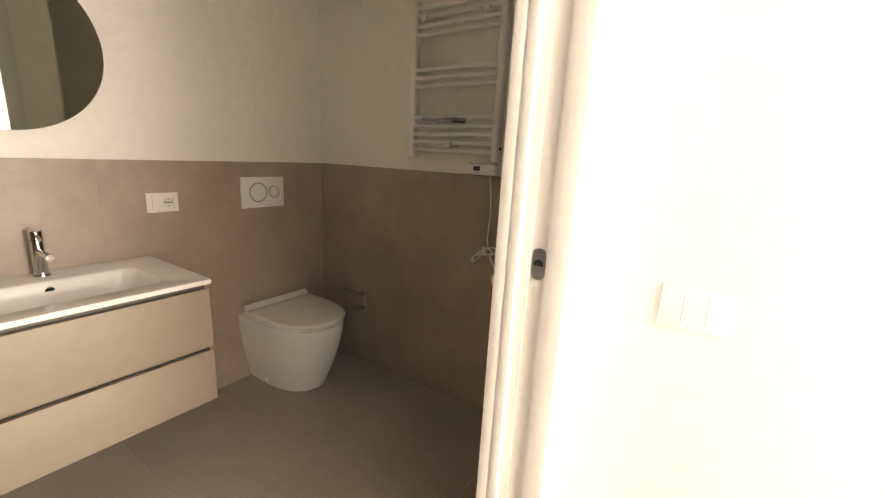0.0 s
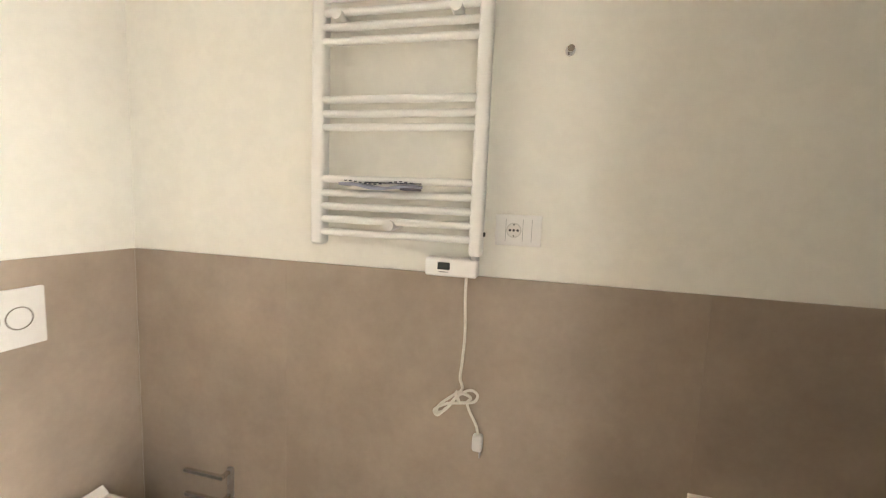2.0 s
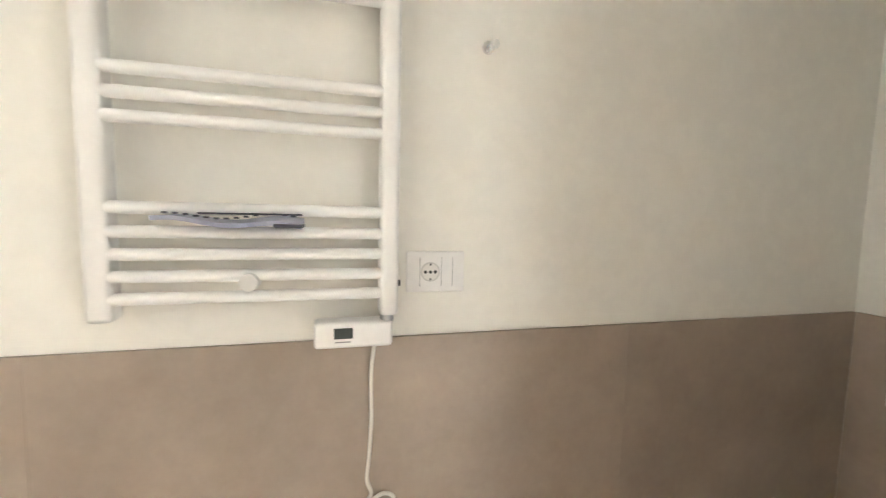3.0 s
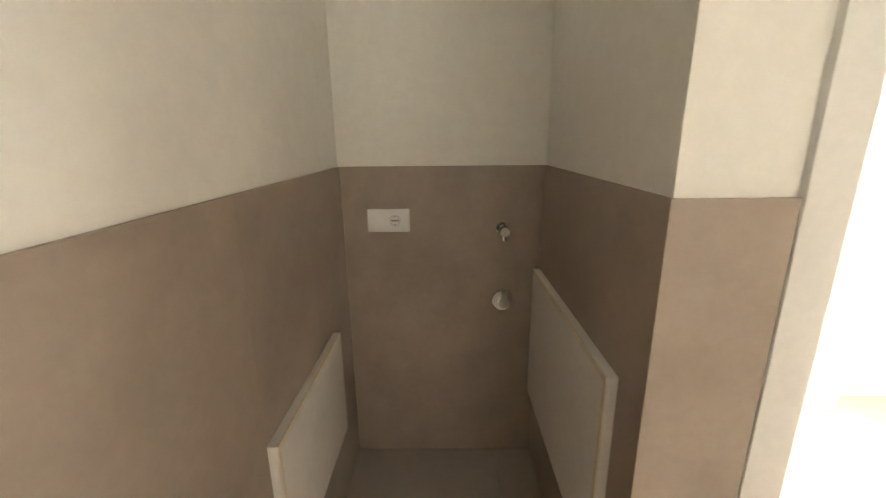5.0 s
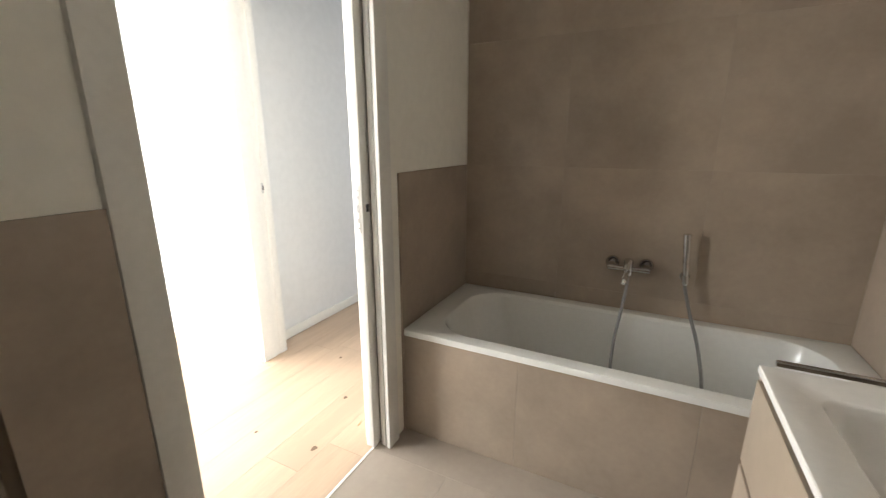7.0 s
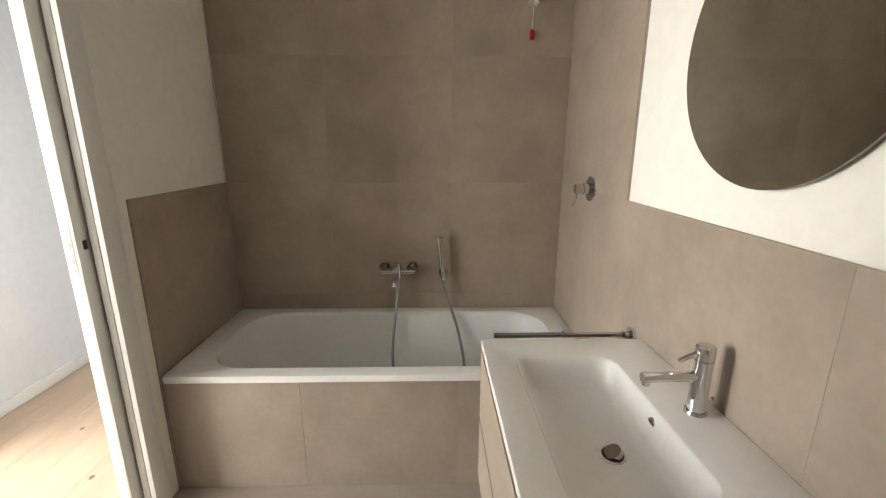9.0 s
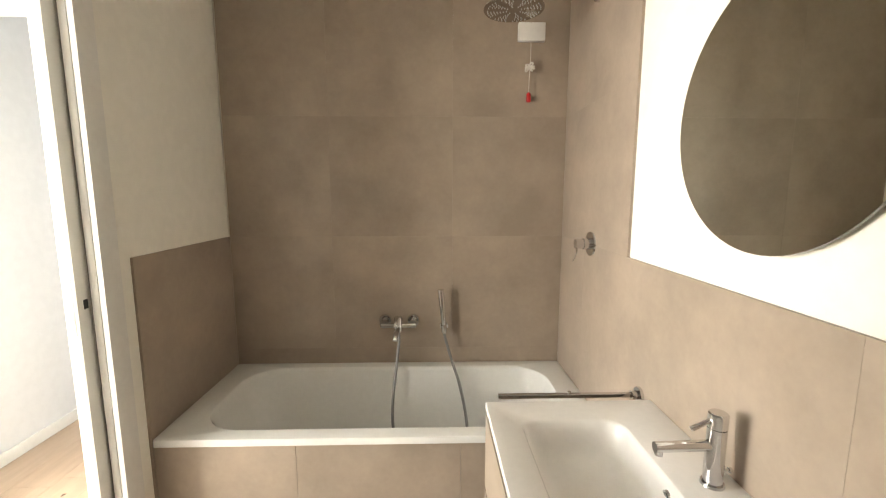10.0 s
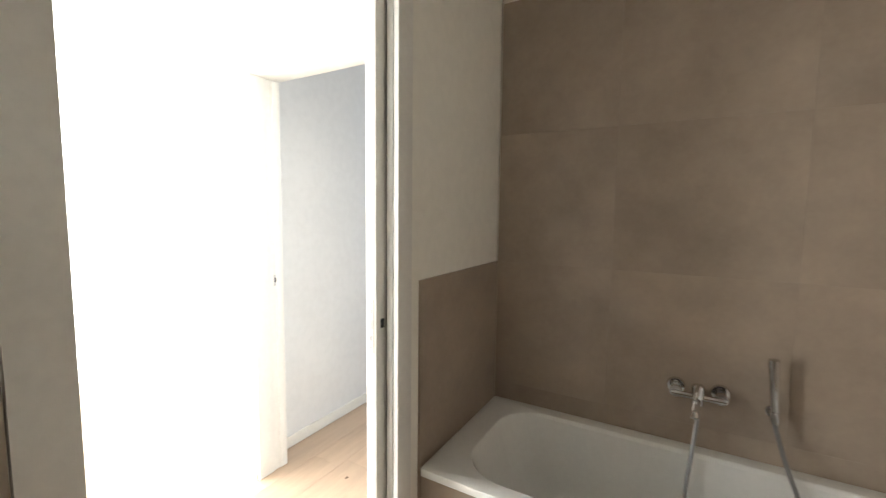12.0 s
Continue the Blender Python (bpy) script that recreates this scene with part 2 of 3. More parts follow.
wall("wall_bedroom_end", "plain pale wall round a window", [
    ((-1.225, 3.0, 0), (-0.3, 3.1, CEIL)), ((1.1, 3.0, 0), (1.9, 3.1, CEIL)), ((-0.3, 3.0, 0), (1.1, 3.1, 0.7)), ((-0.3, 3.0, 2.3), (1.1, 3.1, CEIL))], HALLPAINT)
wall("wall_living_window", "plain white wall round a tall window", [
    ((-4.7, -4.3, 0), (-4.55, -4.02, CEIL)), ((-4.7, -0.78, 0), (-4.55, HY, CEIL)), ((-4.7, -4.02, 0), (-4.55, -0.78, 0.3)), ((-4.7, -4.02, 2.55), (-4.55, -0.78, CEIL))], HALLPAINT)
wall("wall_living_end", "plain white living room wall round a wide window", [((-4.55, -4.3, 0), (-4.47, -4.2, CEIL)), ((-2.53, -4.3, 0), (-0.95, -4.2, CEIL)), ((-4.47, -4.3, 0), (-2.53, -4.2, 0.3)), ((-4.47, -4.3, 2.55), (-2.53, -4.2, CEIL))], HALLPAINT)

tagged(box("floor", (-0.95, -2.8, -0.12), (1.9, 0.16, -0.008), GROUT), "greige large-format tiled bathroom floor", "floor", kind="structure")
tagged(box("floor_hall", (-4.7, -4.3, -0.14), (2.0, 3.1, -0.121), GROUT), "screed under the oak floor", "floor", kind="structure")
tagged(box("ceiling", (-4.7, -4.3, CEIL), (2.0, 3.1, CEIL + 0.1), CEILPAINT), "plain white ceiling", "ceiling", kind="structure")

# skirting boards of the hall and the bedroom
for lo, hi in (((-4.5, HY - 0.012, 0), (-1.125, HY, 0.07)), ((-1.225, -0.37, 0), (-1.213, 3.0, 0.07)), ((-0.95, -1.81, 0), (HX - 0.02, -1.798, 0.07)),
               ((-1.225, 2.988, 0), (1.9, 3.0, 0.07)), ((-0.982, -4.2, 0), (-0.97, -1.82, 0.07)), ((-0.275, HY - 0.012, 0), (HX, HY, 0.07))):
    tagged(box("baseboard", lo, hi, LACQUER, bevel=0.002), "low white skirting board along the wall", "skirting", kind="structure")

# metal strip between tiles and oak
tagged(box("threshold_strip", (-0.072, -1.632, -0.006), (-0.062, -0.83, 0.002), PLASTIC), "thin pale threshold strip between tiles and oak boards", "threshold", kind="structure")

# ---- the sliding door's lining ----
lining = base("door_1", (-0.1, -1.2, 0), "white lacquered pocket door lining with the leaf slid open into the wall", "door", kind="structure")
H = 2.10
prism("jamb", [(-0.138, -1.74), (-0.138, -1.636), (-0.097, -1.636), (-0.097, -1.650), (-0.062, -1.650), (-0.062, -1.640), (-0.043, -1.640), (-0.043, JL),
               (-0.024, JL), (-0.024, JL - 0.005), (-0.019, JL - 0.005), (-0.019, JL), (0.004, JL), (0.004, -1.703), (-0.006, -1.703), (-0.006, -1.704), (-0.117, -1.704), (-0.117, -1.74)], 0, H, LACQUER, lining, 0.0012)
prism("jamb", [(-0.138, -0.74), (-0.138, -0.815), (-0.104, -0.815), (-0.104, -0.78), (-0.117, -0.78), (-0.117, -0.74)], 0, H, LACQUER, lining, 0.0012)
prism("jamb", [(-0.046, -0.78), (-0.046, -0.822), (-0.022, -0.822), (-0.022, -0.812), (-0.016, -0.812), (-0.016, -0.826), (0.005, JR), (0.005, -0.754), (-0.009, -0.754), (-0.009, -0.78)], 0, H, LACQUER, lining, 0.0012)
boxes("head", [((-0.138, -1.74, H), (-0.104, -0.74, H + 0.075)), ((-0.046, -1.704, H), (0.004, -0.754, H + 0.075)), ((-0.104, -1.704, H + 0.05), (-0.046, -0.754, H + 0.06))], LACQUER, lining, 0.0012)
box("track", (-0.090, -1.64, H + 0.02), (-0.062, -0.80, H + 0.05), STEEL, lining)
box("leaf", (-0.098, JR - 0.032, 0.008), (-0.057, -0.03, H + 0.015), LACQUER, lining, 0.002)
box("lock_plate", (-0.088, JR - 0.0335, 0.98), (-0.068, JR - 0.0315, 1.16), LACQUER, lining, 0.0008)
box("lock_pull", (-0.0575, JR - 0.010, 1.06), (-0.0555, JR + 0.006, 1.09), DARK, lining)
boxes("lock_slot", [((-0.083, JR - 0.0340, z), (-0.073, JR - 0.0330, z + h)) for z, h in ((0.995, 0.006), (1.02, 0.018), (1.06, 0.03), (1.11, 0.014), (1.14, 0.006))], PLASTIC_LINE, lining)
# brush seals inside the pocket slot
boxes("seal", [((-0.103, -0.80, 0.01), (-0.099, -0.785, H)), ((-0.056, -0.812, 0.01), (-0.047, -0.79, H))], SEAL, lining)
# oval strike plate with its half-moon hole
bm = bmesh.new()
ring = [[bm.verts.new((-0.0785 + 0.0135 * math.cos(a), y, 1.088 + (0.018 if math.sin(a) > 0 else -0.018) * (1 if abs(math.sin(a)) > 1e-6 else 0) + 0.0135 * math.sin(a)))
         for a in [2 * math.pi * k / 28 for k in range(28)]] for y in (-1.650, -1.6475)]
for k in range(28):
    bm.faces.new((ring[0][k], ring[0][(k + 1) % 28], ring[1][(k + 1) % 28], ring[1][k]))
bm.faces.new(ring[1])
to_object("strike_plate", bm, STEEL, lining)
bm = bmesh.new()
arc = [(-0.0785 + 0.0105 * math.cos(math.pi * k / 14), 1.085 + 0.0125 * math.sin(math.pi * k / 14)) for k in range(15)]
bm.faces.new([bm.verts.new((x, -1.6470, z)) for x, z in arc])
to_object("strike_hole", bm, DARK, lining)
rods("screw", [((-0.0785, -1.6475, z), (-0.0785, -1.6468, z), 0.002) for z in (1.064, 1.112)], PLASTIC_LINE, lining, n=10)

# torn end of masking tape standing out at the foot of the lining
scrap = base("masking_tape", (-0.14, -0.80, 0), "torn cream masking tape curling off the foot of the door lining", "tape")
bm = bmesh.new()
strip = []
for k in range(9):
    u = k / 8
    px, pz = -0.1385 - 0.055 * u ** 1.5, 0.115 - 0.085 * u + 0.012 * math.sin(3 * u)
    strip.append([(px, -0.812 + 0.006 * math.sin(7 * u), pz), (px - 0.004, -0.777 + 0.008 * math.sin(5 * u + 1), pz - 0.012 * u)])
skin = [[bm.verts.new(p) for p in pair] for pair in strip]
back = [[bm.verts.new((p[0] + 0.0012, p[1], p[2] + 0.0006)) for p in pair] for pair in strip]
for a, b in zip(skin, skin[1:]):
    bm.faces.new((a[0], b[0], b[1], a[1]))
for a, b in zip(back, back[1:]):
    bm.faces.new((a[1], b[1], b[0], a[0]))
for k in range(8):
    for e in (0, 1):
        bm.faces.new((skin[k][e], back[k][e], back[k + 1][e], skin[k + 1][e]))
for k in (0, 8):
    bm.faces.new((skin[k][0], skin[k][1], back[k][1], back[k][0]))
to_object("strip", bm, TAPE, scrap)

# ---- the bedroom doorway across the hall ----
far = base("door_2", (-0.75, -0.46, 0), "white lacquered pocket door lining of the bedroom doorway, open", "door", kind="structure")
prism("jamb", [(-1.12, HY - 0.006), (-1.10, HY - 0.006), (-1.10, -0.46), (-1.106, -0.46), (-1.106, -0.42), (-1.10, -0.42), (-1.10, -0.375), (-1.135, -0.375), (-1.135, -0.385), (-1.12, -0.385)], 0, 2.10, LACQUER, far, 0.0015)
prism("jamb", [(-0.28, HY - 0.006), (-0.30, HY - 0.006), (-0.30, -0.49), (-0.295, -0.49), (-0.295, -0.44), (-0.30, -0.44), (-0.30, -0.375), (-0.265, -0.375), (-0.265, -0.385), (-0.28, -0.385)], 0, 2.10, LACQUER, far, 0.0015)
box("head", (-1.12, HY - 0.006, 2.10), (-0.28, -0.375, 2.12), LACQUER, far, 0.001)
box("strike_plate", (-1.107, -0.434, 1.03), (-1.104, -0.412, 1.09), STEEL, far, 0.001)
box("strike_hole", (-1.1045, -0.428, 1.05), (-1.103, -0.418, 1.075), DARK, far)


# ---- switches and sockets: plates made on a wall facing along `n` ----
def plate(name, label, cx, cy, cz, w, h, n, sockets=(), joints=(), group="", flat=False, keys=()):
    """A wall plate: u runs along the wall to the viewer's right, n is the wall's outward normal."""
    n = Vector(n)
    u = Vector((0, 0, 1)).cross(n)
    ob = base(name, (cx, cy, cz), label, "socket" if sockets else "switch", group)
    o = Vector((cx, cy, cz))

    def slab(part, u0, u1, z0, z1, d0, d1, mat, bevel=0.0):
        a, b = o + u * u0 + n * d0, o + u * u1 + n * d1
        return box(part, (min(a.x, b.x), min(a.y, b.y), cz + z0), (max(a.x, b.x), max(a.y, b.y), cz + z1), mat, ob, bevel)

    slab("cover", -w / 2, w / 2, -h / 2, h / 2, 0, 0.008, PLASTIC, 0.0025)
    for j in joints:
        slab("joint", j - 0.0006, j + 0.0006, -h * 0.36, h * 0.36, 0.0075, 0.0084, PLASTIC_LINE)
    for s in sockets:
        c = o + u * s
        rods("socket_rim", [(c + n * 0.006, c + n * 0.0088, 0.0205)], SOCKETRIM, ob, 28)
        rods("socket_face", [(c + n * 0.0075, c + n * 0.0100, 0.0178)], SEATMAT, ob, 28)
        hole = [(c + u * d + n * 0.009, c + u * d + n * 0.0104, 0.0036) for d in (-0.0105, 0, 0.0105)]
        rods("socket_hole", hole + [(c + Vector((0, 0, s2 * 0.0155)) + n * 0.009, c + Vector((0, 0, s2 * 0.0155)) + n * 0.0104, 0.0022) for s2 in (-1, 1)], DARK, ob, 10)
    return ob


plate("wall_socket", "white plastic wall socket plate on greige tiles", W, -1.743, 1.016, 0.128, 0.086, (-1, 0, 0), (0.022,), (-0.042, 0.044), "wall sockets")
plate("wall_socket", "white plastic wall socket plate beside the towel radiator", 0.398, L - 0.01, 1.335, 0.124, 0.085, (0, 1, 0), (-0.012,), (-0.034, 0.012, 0.036), "wall sockets")
plate("wall_socket", "white plastic wall socket plate in the washing machine niche", NX, -2.472, 1.005, 0.155, 0.086, (1, 0, 0), (0.024,), (), "wall sockets")
plate("light_switch", "white plastic light switch plate on the hall wall", -1.318, HY, 0.983, 0.09, 0.085, (0, -1, 0), (), (0.0,), "hall plates")
plate("wall_socket", "white plastic low wall socket in the hall", -1.309, HY, 0.283, 0.065, 0.07, (0, -1, 0), (-0.008,), (), "hall plates")
plate("light_switch", "white plastic light switch plate beside the bathroom door", -0.342, -1.81, 1.016, 0.12, 0.085, (0, 1, 0), (), (-0.02, 0.02), "hall plates")

# ---- bathtub ----
TY, TZ = -0.695, 0.520
tub = base("bathtub", (W / 2, TY / 2, 0), "white enamel built-in bathtub with a greige tiled front", "bathtub")
cx, cy = W / 2, TY / 2
loops = [round_rect(cx, cy, W / 2 - 0.001, -TY / 2 - 0.001, 0.012, TZ - 0.028), round_rect(cx, cy, W / 2 - 0.001, -TY / 2 - 0.001, 0.012, TZ - 0.008),
         round_rect(cx, cy, W / 2 - 0.003, -TY / 2 - 0.003, 0.012, TZ - 0.002), round_rect(cx, cy, W / 2 - 0.010, -TY / 2 - 0.010, 0.012, TZ)]
for inset_x, inset_y, r, z in ((0.105, 0.062, 0.17, TZ), (0.112, 0.068, 0.17, TZ - 0.003), (0.120, 0.075, 0.165, TZ - 0.014), (0.135, 0.083, 0.16, TZ - 0.06), (0.165, 0.095, 0.15, TZ - 0.16),
                               (0.21, 0.11, 0.14, TZ - 0.28), (0.25, 0.125, 0.13, TZ - 0.36), (0.29, 0.15, 0.12, TZ - 0.40), (0.36, 0.20, 0.10, TZ - 0.415)):
    loops.append(round_rect(cx, cy, W / 2 - inset_x, -TY / 2 - inset_y, r, z))
loft("basin", loops, TUBWHITE, tub, cap0=False, angle=22)
rods("drain", [((cx, cy, TZ - 0.417), (cx, cy, TZ - 0.412), 0.035)], CHROME, tub)
rods("overflow", [((cx + 0.1, -TY * -1 + 0.11, 0.43), (cx + 0.1, TY + 0.128, 0.428), 0.03)], CHROME, tub)
box("apron_core", (0.002, TY + 0.02, 0.0), (W - 0.002, TY + 0.045, TZ - 0.03), GROUT, tub)
for x0, x1 in ((0.001, 0.5226), (0.5234, 1.1406), (1.1414, W - 0.001)):
    box("apron_tile", (x0, TY + 0.010, 0.001), (x1, TY + 0.02, TZ - 0.029), TILE, tub, 0.0008, 1)

# wall mixer over the bathtub
mixer = base("bath_mixer", (0.86, 0, 0.75), "chrome wall-mounted bath mixer over the tub", "tap")
for x in (0.785, 0.935):
    rods("rosette", [((x, 0, 0.752), (x, -0.012, 0.752), 0.033, 0.030)], CHROME, mixer, 28)
    rods("union", [((x, -0.012, 0.752), (x, -0.047, 0.748), 0.017, 0.019), ((x, -0.045, 0.748), (x, -0.062, 0.748), 0.022)], CHROME, mixer)
rods("body", [((0.770, -0.062, 0.742), (0.950, -0.062, 0.742), 0.0120), ((0.859, -0.062, 0.715), (0.859, -0.062, 0.785), 0.021), ((0.859, -0.062, 0.785), (0.859, -0.062, 0.790), 0.021, 0.016)], CHROME, mixer, 24)
tube("lever", [(0.859, -0.062, 0.788), (0.857, -0.085, 0.791), (0.851, -0.120, 0.780), (0.848, -0.145, 0.758)], 0.0075, CHROME, mixer)
tube("spout", [(0.859, -0.065, 0.733), (0.855, -0.11, 0.725), (0.850, -0.15, 0.712), (0.849, -0.163, 0.698)], 0.0125, CHROME, mixer)
tube("hose", [(0.862, -0.064, 0.715), (0.860, -0.075, 0.64), (0.850, -0.105, 0.54), (0.835, -0.15, 0.40), (0.838, -0.2, 0.26), (0.88, -0.27, 0.145), (0.98, -0.33, 0.118),
              (1.12, -0.36, 0.118), (1.19, -0.30, 0.15), (1.205, -0.21, 0.28), (1.175, -0.13, 0.44), (1.135, -0.085, 0.56), (1.105, -0.062, 0.66), (1.096, -0.055, 0.70)], 0.0075, HOSE, mixer)
handset = base("hand_shower", (1.09, 0, 0.72), "slim chrome stick hand shower in a wall holder", "shower")
rods("holder", [((1.096, 0, 0.722), (1.096, -0.010, 0.722), 0.022), ((1.096, -0.008, 0.722), (1.096, -0.045, 0.722), 0.010), ((1.097, -0.055, 0.705), (1.093, -0.055, 0.742), 0.0155)], CHROME, handset)
rods("stick", [((1.097, -0.055, 0.698), (1.090, -0.056, 0.80), 0.0115, 0.0140), ((1.090, -0.056, 0.80), (1.078, -0.060, 0.93), 0.0140, 0.0165)], CHROME, handset)

# ceiling shower: arm and rain head
rain = base("rain_shower", (W, -0.36, 2.22), "round chrome rain shower head on a straight wall arm", "shower")
rods("flange", [((W, -0.36, 2.222), (W - 0.012, -0.36, 2.222), 0.036, 0.034)], CHROME, rain, 28)
rods("arm", [((W - 0.01, -0.36, 2.222), (1.350, -0.36, 2.222), 0.0135), ((1.368, -0.36, 2.222), (1.368, -0.36, 2.165), 0.010), ((1.368, -0.36, 2.185), (1.368, -0.36, 2.163), 0.012, 0.020)], CHROME, rain, 20)
# head in chrome toned down by a painted-in tile reflection
rods("head", [((1.368, -0.36, 2.164), (1.368, -0.36, 2.155), 0.118, 0.122), ((1.368, -0.36, 2.155), (1.368, -0.36, 2.151), 0.122, 0.119)], HEADCHROME, rain, 48)
noz = []
for sector in range(8):
    for row in range(1, 8):
        for k in range((row + 1) // 2):
            r = 0.018 + 0.0125 * row
            a = radians(45 * sector + 22.5 + (k - ((row + 1) // 2 - 1) / 2) * 9.5)
            nx, ny = 1.368 + r * math.cos(a), -0.36 + r * math.sin(a)
            noz.append(((nx, ny, 2.1515), (nx, ny, 2.1475), 0.0030, 0.0018))
rods("nozzles", noz, STEEL, rain, 6)

# concealed shower valve
valve = base("shower_valve", (W, -0.395, 1.205), "round chrome concealed shower valve on greige tiles", "tap")
rods("plate", [((W, -0.395, 1.207), (W - 0.006, -0.395, 1.207), 0.053, 0.051)], CHROME, valve, 40)
rods("knob", [((W - 0.006, -0.395, 1.207), (W - 0.035, -0.395, 1.207), 0.024), ((W - 0.035, -0.395, 1.207), (W - 0.068, -0.395, 1.207), 0.021, 0.020)], CHROME, valve, 28)
tube("lever", [(W - 0.060, -0.395, 1.195), (W - 0.061, -0.3955, 1.165), (W - 0.075, -0.3957, 1.130)], 0.0026, CHROME, valve)

# alarm box with its pull cord
alarm = base("alarm_pull", (1.522, 0, 2.195), "white alarm box with a knotted cord and a red pull", "alarm")
box("cover", (1.456, -0.026, 2.152), (1.587, 0, 2.238), PLASTIC, alarm, 0.004)
tube("cord", [(1.519, -0.020, 2.152), (1.518, -0.021, 2.06), (1.514, -0.022, 1.98), (1.513, -0.022, 1.905)], 0.0016, CORD, alarm, 6)
for i in range(7):
    a, w = radians(51 * i + 15), 0.018 + 0.006 * ((i * 5) % 3)
    tube("knot_loop", [(1.516, -0.022, 2.028), (1.516 + w * math.cos(a), -0.032 - 0.005 * (i % 2), 2.028 + 0.6 * w * math.sin(a)), (1.516 + 1.25 * w * math.cos(a + 0.4), -0.025, 2.028 + 0.7 * w * math.sin(a + 0.4)),
                       (1.517, -0.021, 2.030)], 0.0034, CORD, alarm, 6)
rods("pull", [((1.513, -0.022, 1.912), (1.513, -0.022, 1.905), 0.005, 0.010), ((1.513, -0.022, 1.905), (1.513, -0.022, 1.872), 0.0105, 0.0115), ((1.513, -0.022, 1.872), (1.513, -0.022, 1.866), 0.0115, 0.008)], RED, alarm, 16)

# towel arm between bathtub and washbasin
bar = base("towel_bar", (W, -0.871, 0.765), "chrome towel arm standing out from the wall beside the washbasin", "towel bar")
rods("flange", [((W, -0.871, 0.768), (W - 0.010, -0.871, 0.768), 0.026)], CHROME, bar, 28)
rods("post", [((W - 0.008, -0.871, 0.768), (W - 0.030, -0.871, 0.768), 0.014)], CHROME, bar)
box("arm", (1.248, -0.878, 0.762), (W - 0.02, -0.864, 0.777), CHROME, bar, 0.003)
rods("stud", [((1.48, -0.871, 0.775), (1.48, -0.871, 0.782), 0.006)], CHROME, bar, 12)

# ---- washbasin cabinet ----
VX, V0, V1, VZ = 1.199, -1.673, -0.932, 0.784
van = base("vanity_unit", (1.46, -1.30, 0.28), "wall-hung greige two-drawer vanity with a white moulded basin top", "vanity")
vcx, vcy, hx, hy = (VX + W) / 2, (V0 + V1) / 2, (W - VX) / 2, (V1 - V0) / 2
bcx, bcy = 1.425, -1.298
top = [round_rect(vcx, vcy, hx, hy, 0.003, VZ - 0.018), round_rect(vcx, vcy, hx, hy, 0.003, VZ - 0.002), round_rect(vcx, vcy, hx - 0.002, hy - 0.002, 0.003, VZ)]
for bx, by, r, z in ((0.146, 0.262, 0.045, VZ), (0.1425, 0.2585, 0.044, VZ - 0.002), (0.139, 0.254, 0.043, VZ - 0.008), (0.135, 0.246, 0.042, VZ - 0.028), (0.130, 0.236, 0.041, VZ - 0.055), (0.124, 0.224, 0.040, VZ - 0.076),
                     (0.114, 0.207, 0.039, VZ - 0.092), (0.100, 0.185, 0.037, VZ - 0.102), (0.080, 0.150, 0.035, VZ - 0.108), (0.03, 0.03, 0.029, VZ - 0.112)):
    top.append(basin_rect(bcx + 0.045 * min(1, max(0, 0.13 - bx) / 0.1), bcy, bx, by, r, min(1.25 * r, bx - 0.001), z))
loft("basin_top", top, SOLID, van, cap0=False, angle=32)
box("body", (VX + 0.036, V0 + 0.010, 0.285), (W, V1 - 0.010, VZ - 0.125), CABINET, van, 0.001)
boxes("rail", [((VX + 0.036, V0 + 0.010, VZ - 0.122), (VX + 0.045, V1 - 0.010, VZ - 0.019)), ((VX + 0.045, V0 + 0.010, VZ - 0.122), (W, V0 + 0.026, VZ - 0.019)), ((VX + 0.045, V1 - 0.026, VZ - 0.122), (W, V1 - 0.010, VZ - 0.019))], CABINET, van)
# grip channels, coloured dark for the shade in the recess
boxes("grip_channel", [((VX + 0.030, V0 + 0.011, VZ - 0.060), (VX + 0.0355, V1 - 0.011, VZ - 0.0195)), ((VX + 0.030, V0 + 0.011, 0.480), (VX + 0.0355, V1 - 0.011, 0.530))], GROOVE_SHADE, van)
box("drawer_front", (VX, V0 + 0.010, 0.514), (VX + 0.022, V1 - 0.010, VZ - 0.036), CABINET, van, 0.0015)
box("drawer_front", (VX, V0 + 0.010, 0.285), (VX + 0.022, V1 - 0.010, 0.498), CABINET, van, 0.0015)
for y0 in (V0 + 0.0102, V1 - 0.0242):
    for z0, z1 in ((VZ - 0.0345, VZ - 0.0185), (0.4995, 0.5125)):
        box("side_panel", (VX + 0.004, y0, z0), (VX + 0.0358, y0 + 0.014, z1), CABINET, van)
    for z0, z1 in ((0.286, 0.4975), (0.5145, VZ - 0.0365)):
        box("drawer_side", (VX + 0.0222, y0, z0), (VX + 0.0358, y0 + 0.014, z1), CABINET, van)
rods("overflow_ring", [((1.5725, bcy, 0.7525), (1.5588, bcy, 0.7485), 0.0140)], CHROME, van, 24)
rods("overflow_hole", [((1.5640, bcy, 0.7500), (1.5580, bcy, 0.7483), 0.0098)], DARK, van, 24)
rods("drain_ring", [((1.47, bcy - 0.012, 0.669), (1.47, bcy - 0.012, 0.6745), 0.031)], CHROME, van, 32)
rods("drain_gap", [((1.47, bcy - 0.012, 0.673), (1.47, bcy - 0.012, 0.6752), 0.0255)], DARK, van, 32)
rods("drain_plug", [((1.474, bcy - 0.012, 0.675), (1.468, bcy - 0.012, 0.6845), 0.0215, 0.0205)], CHROME, van, 32)

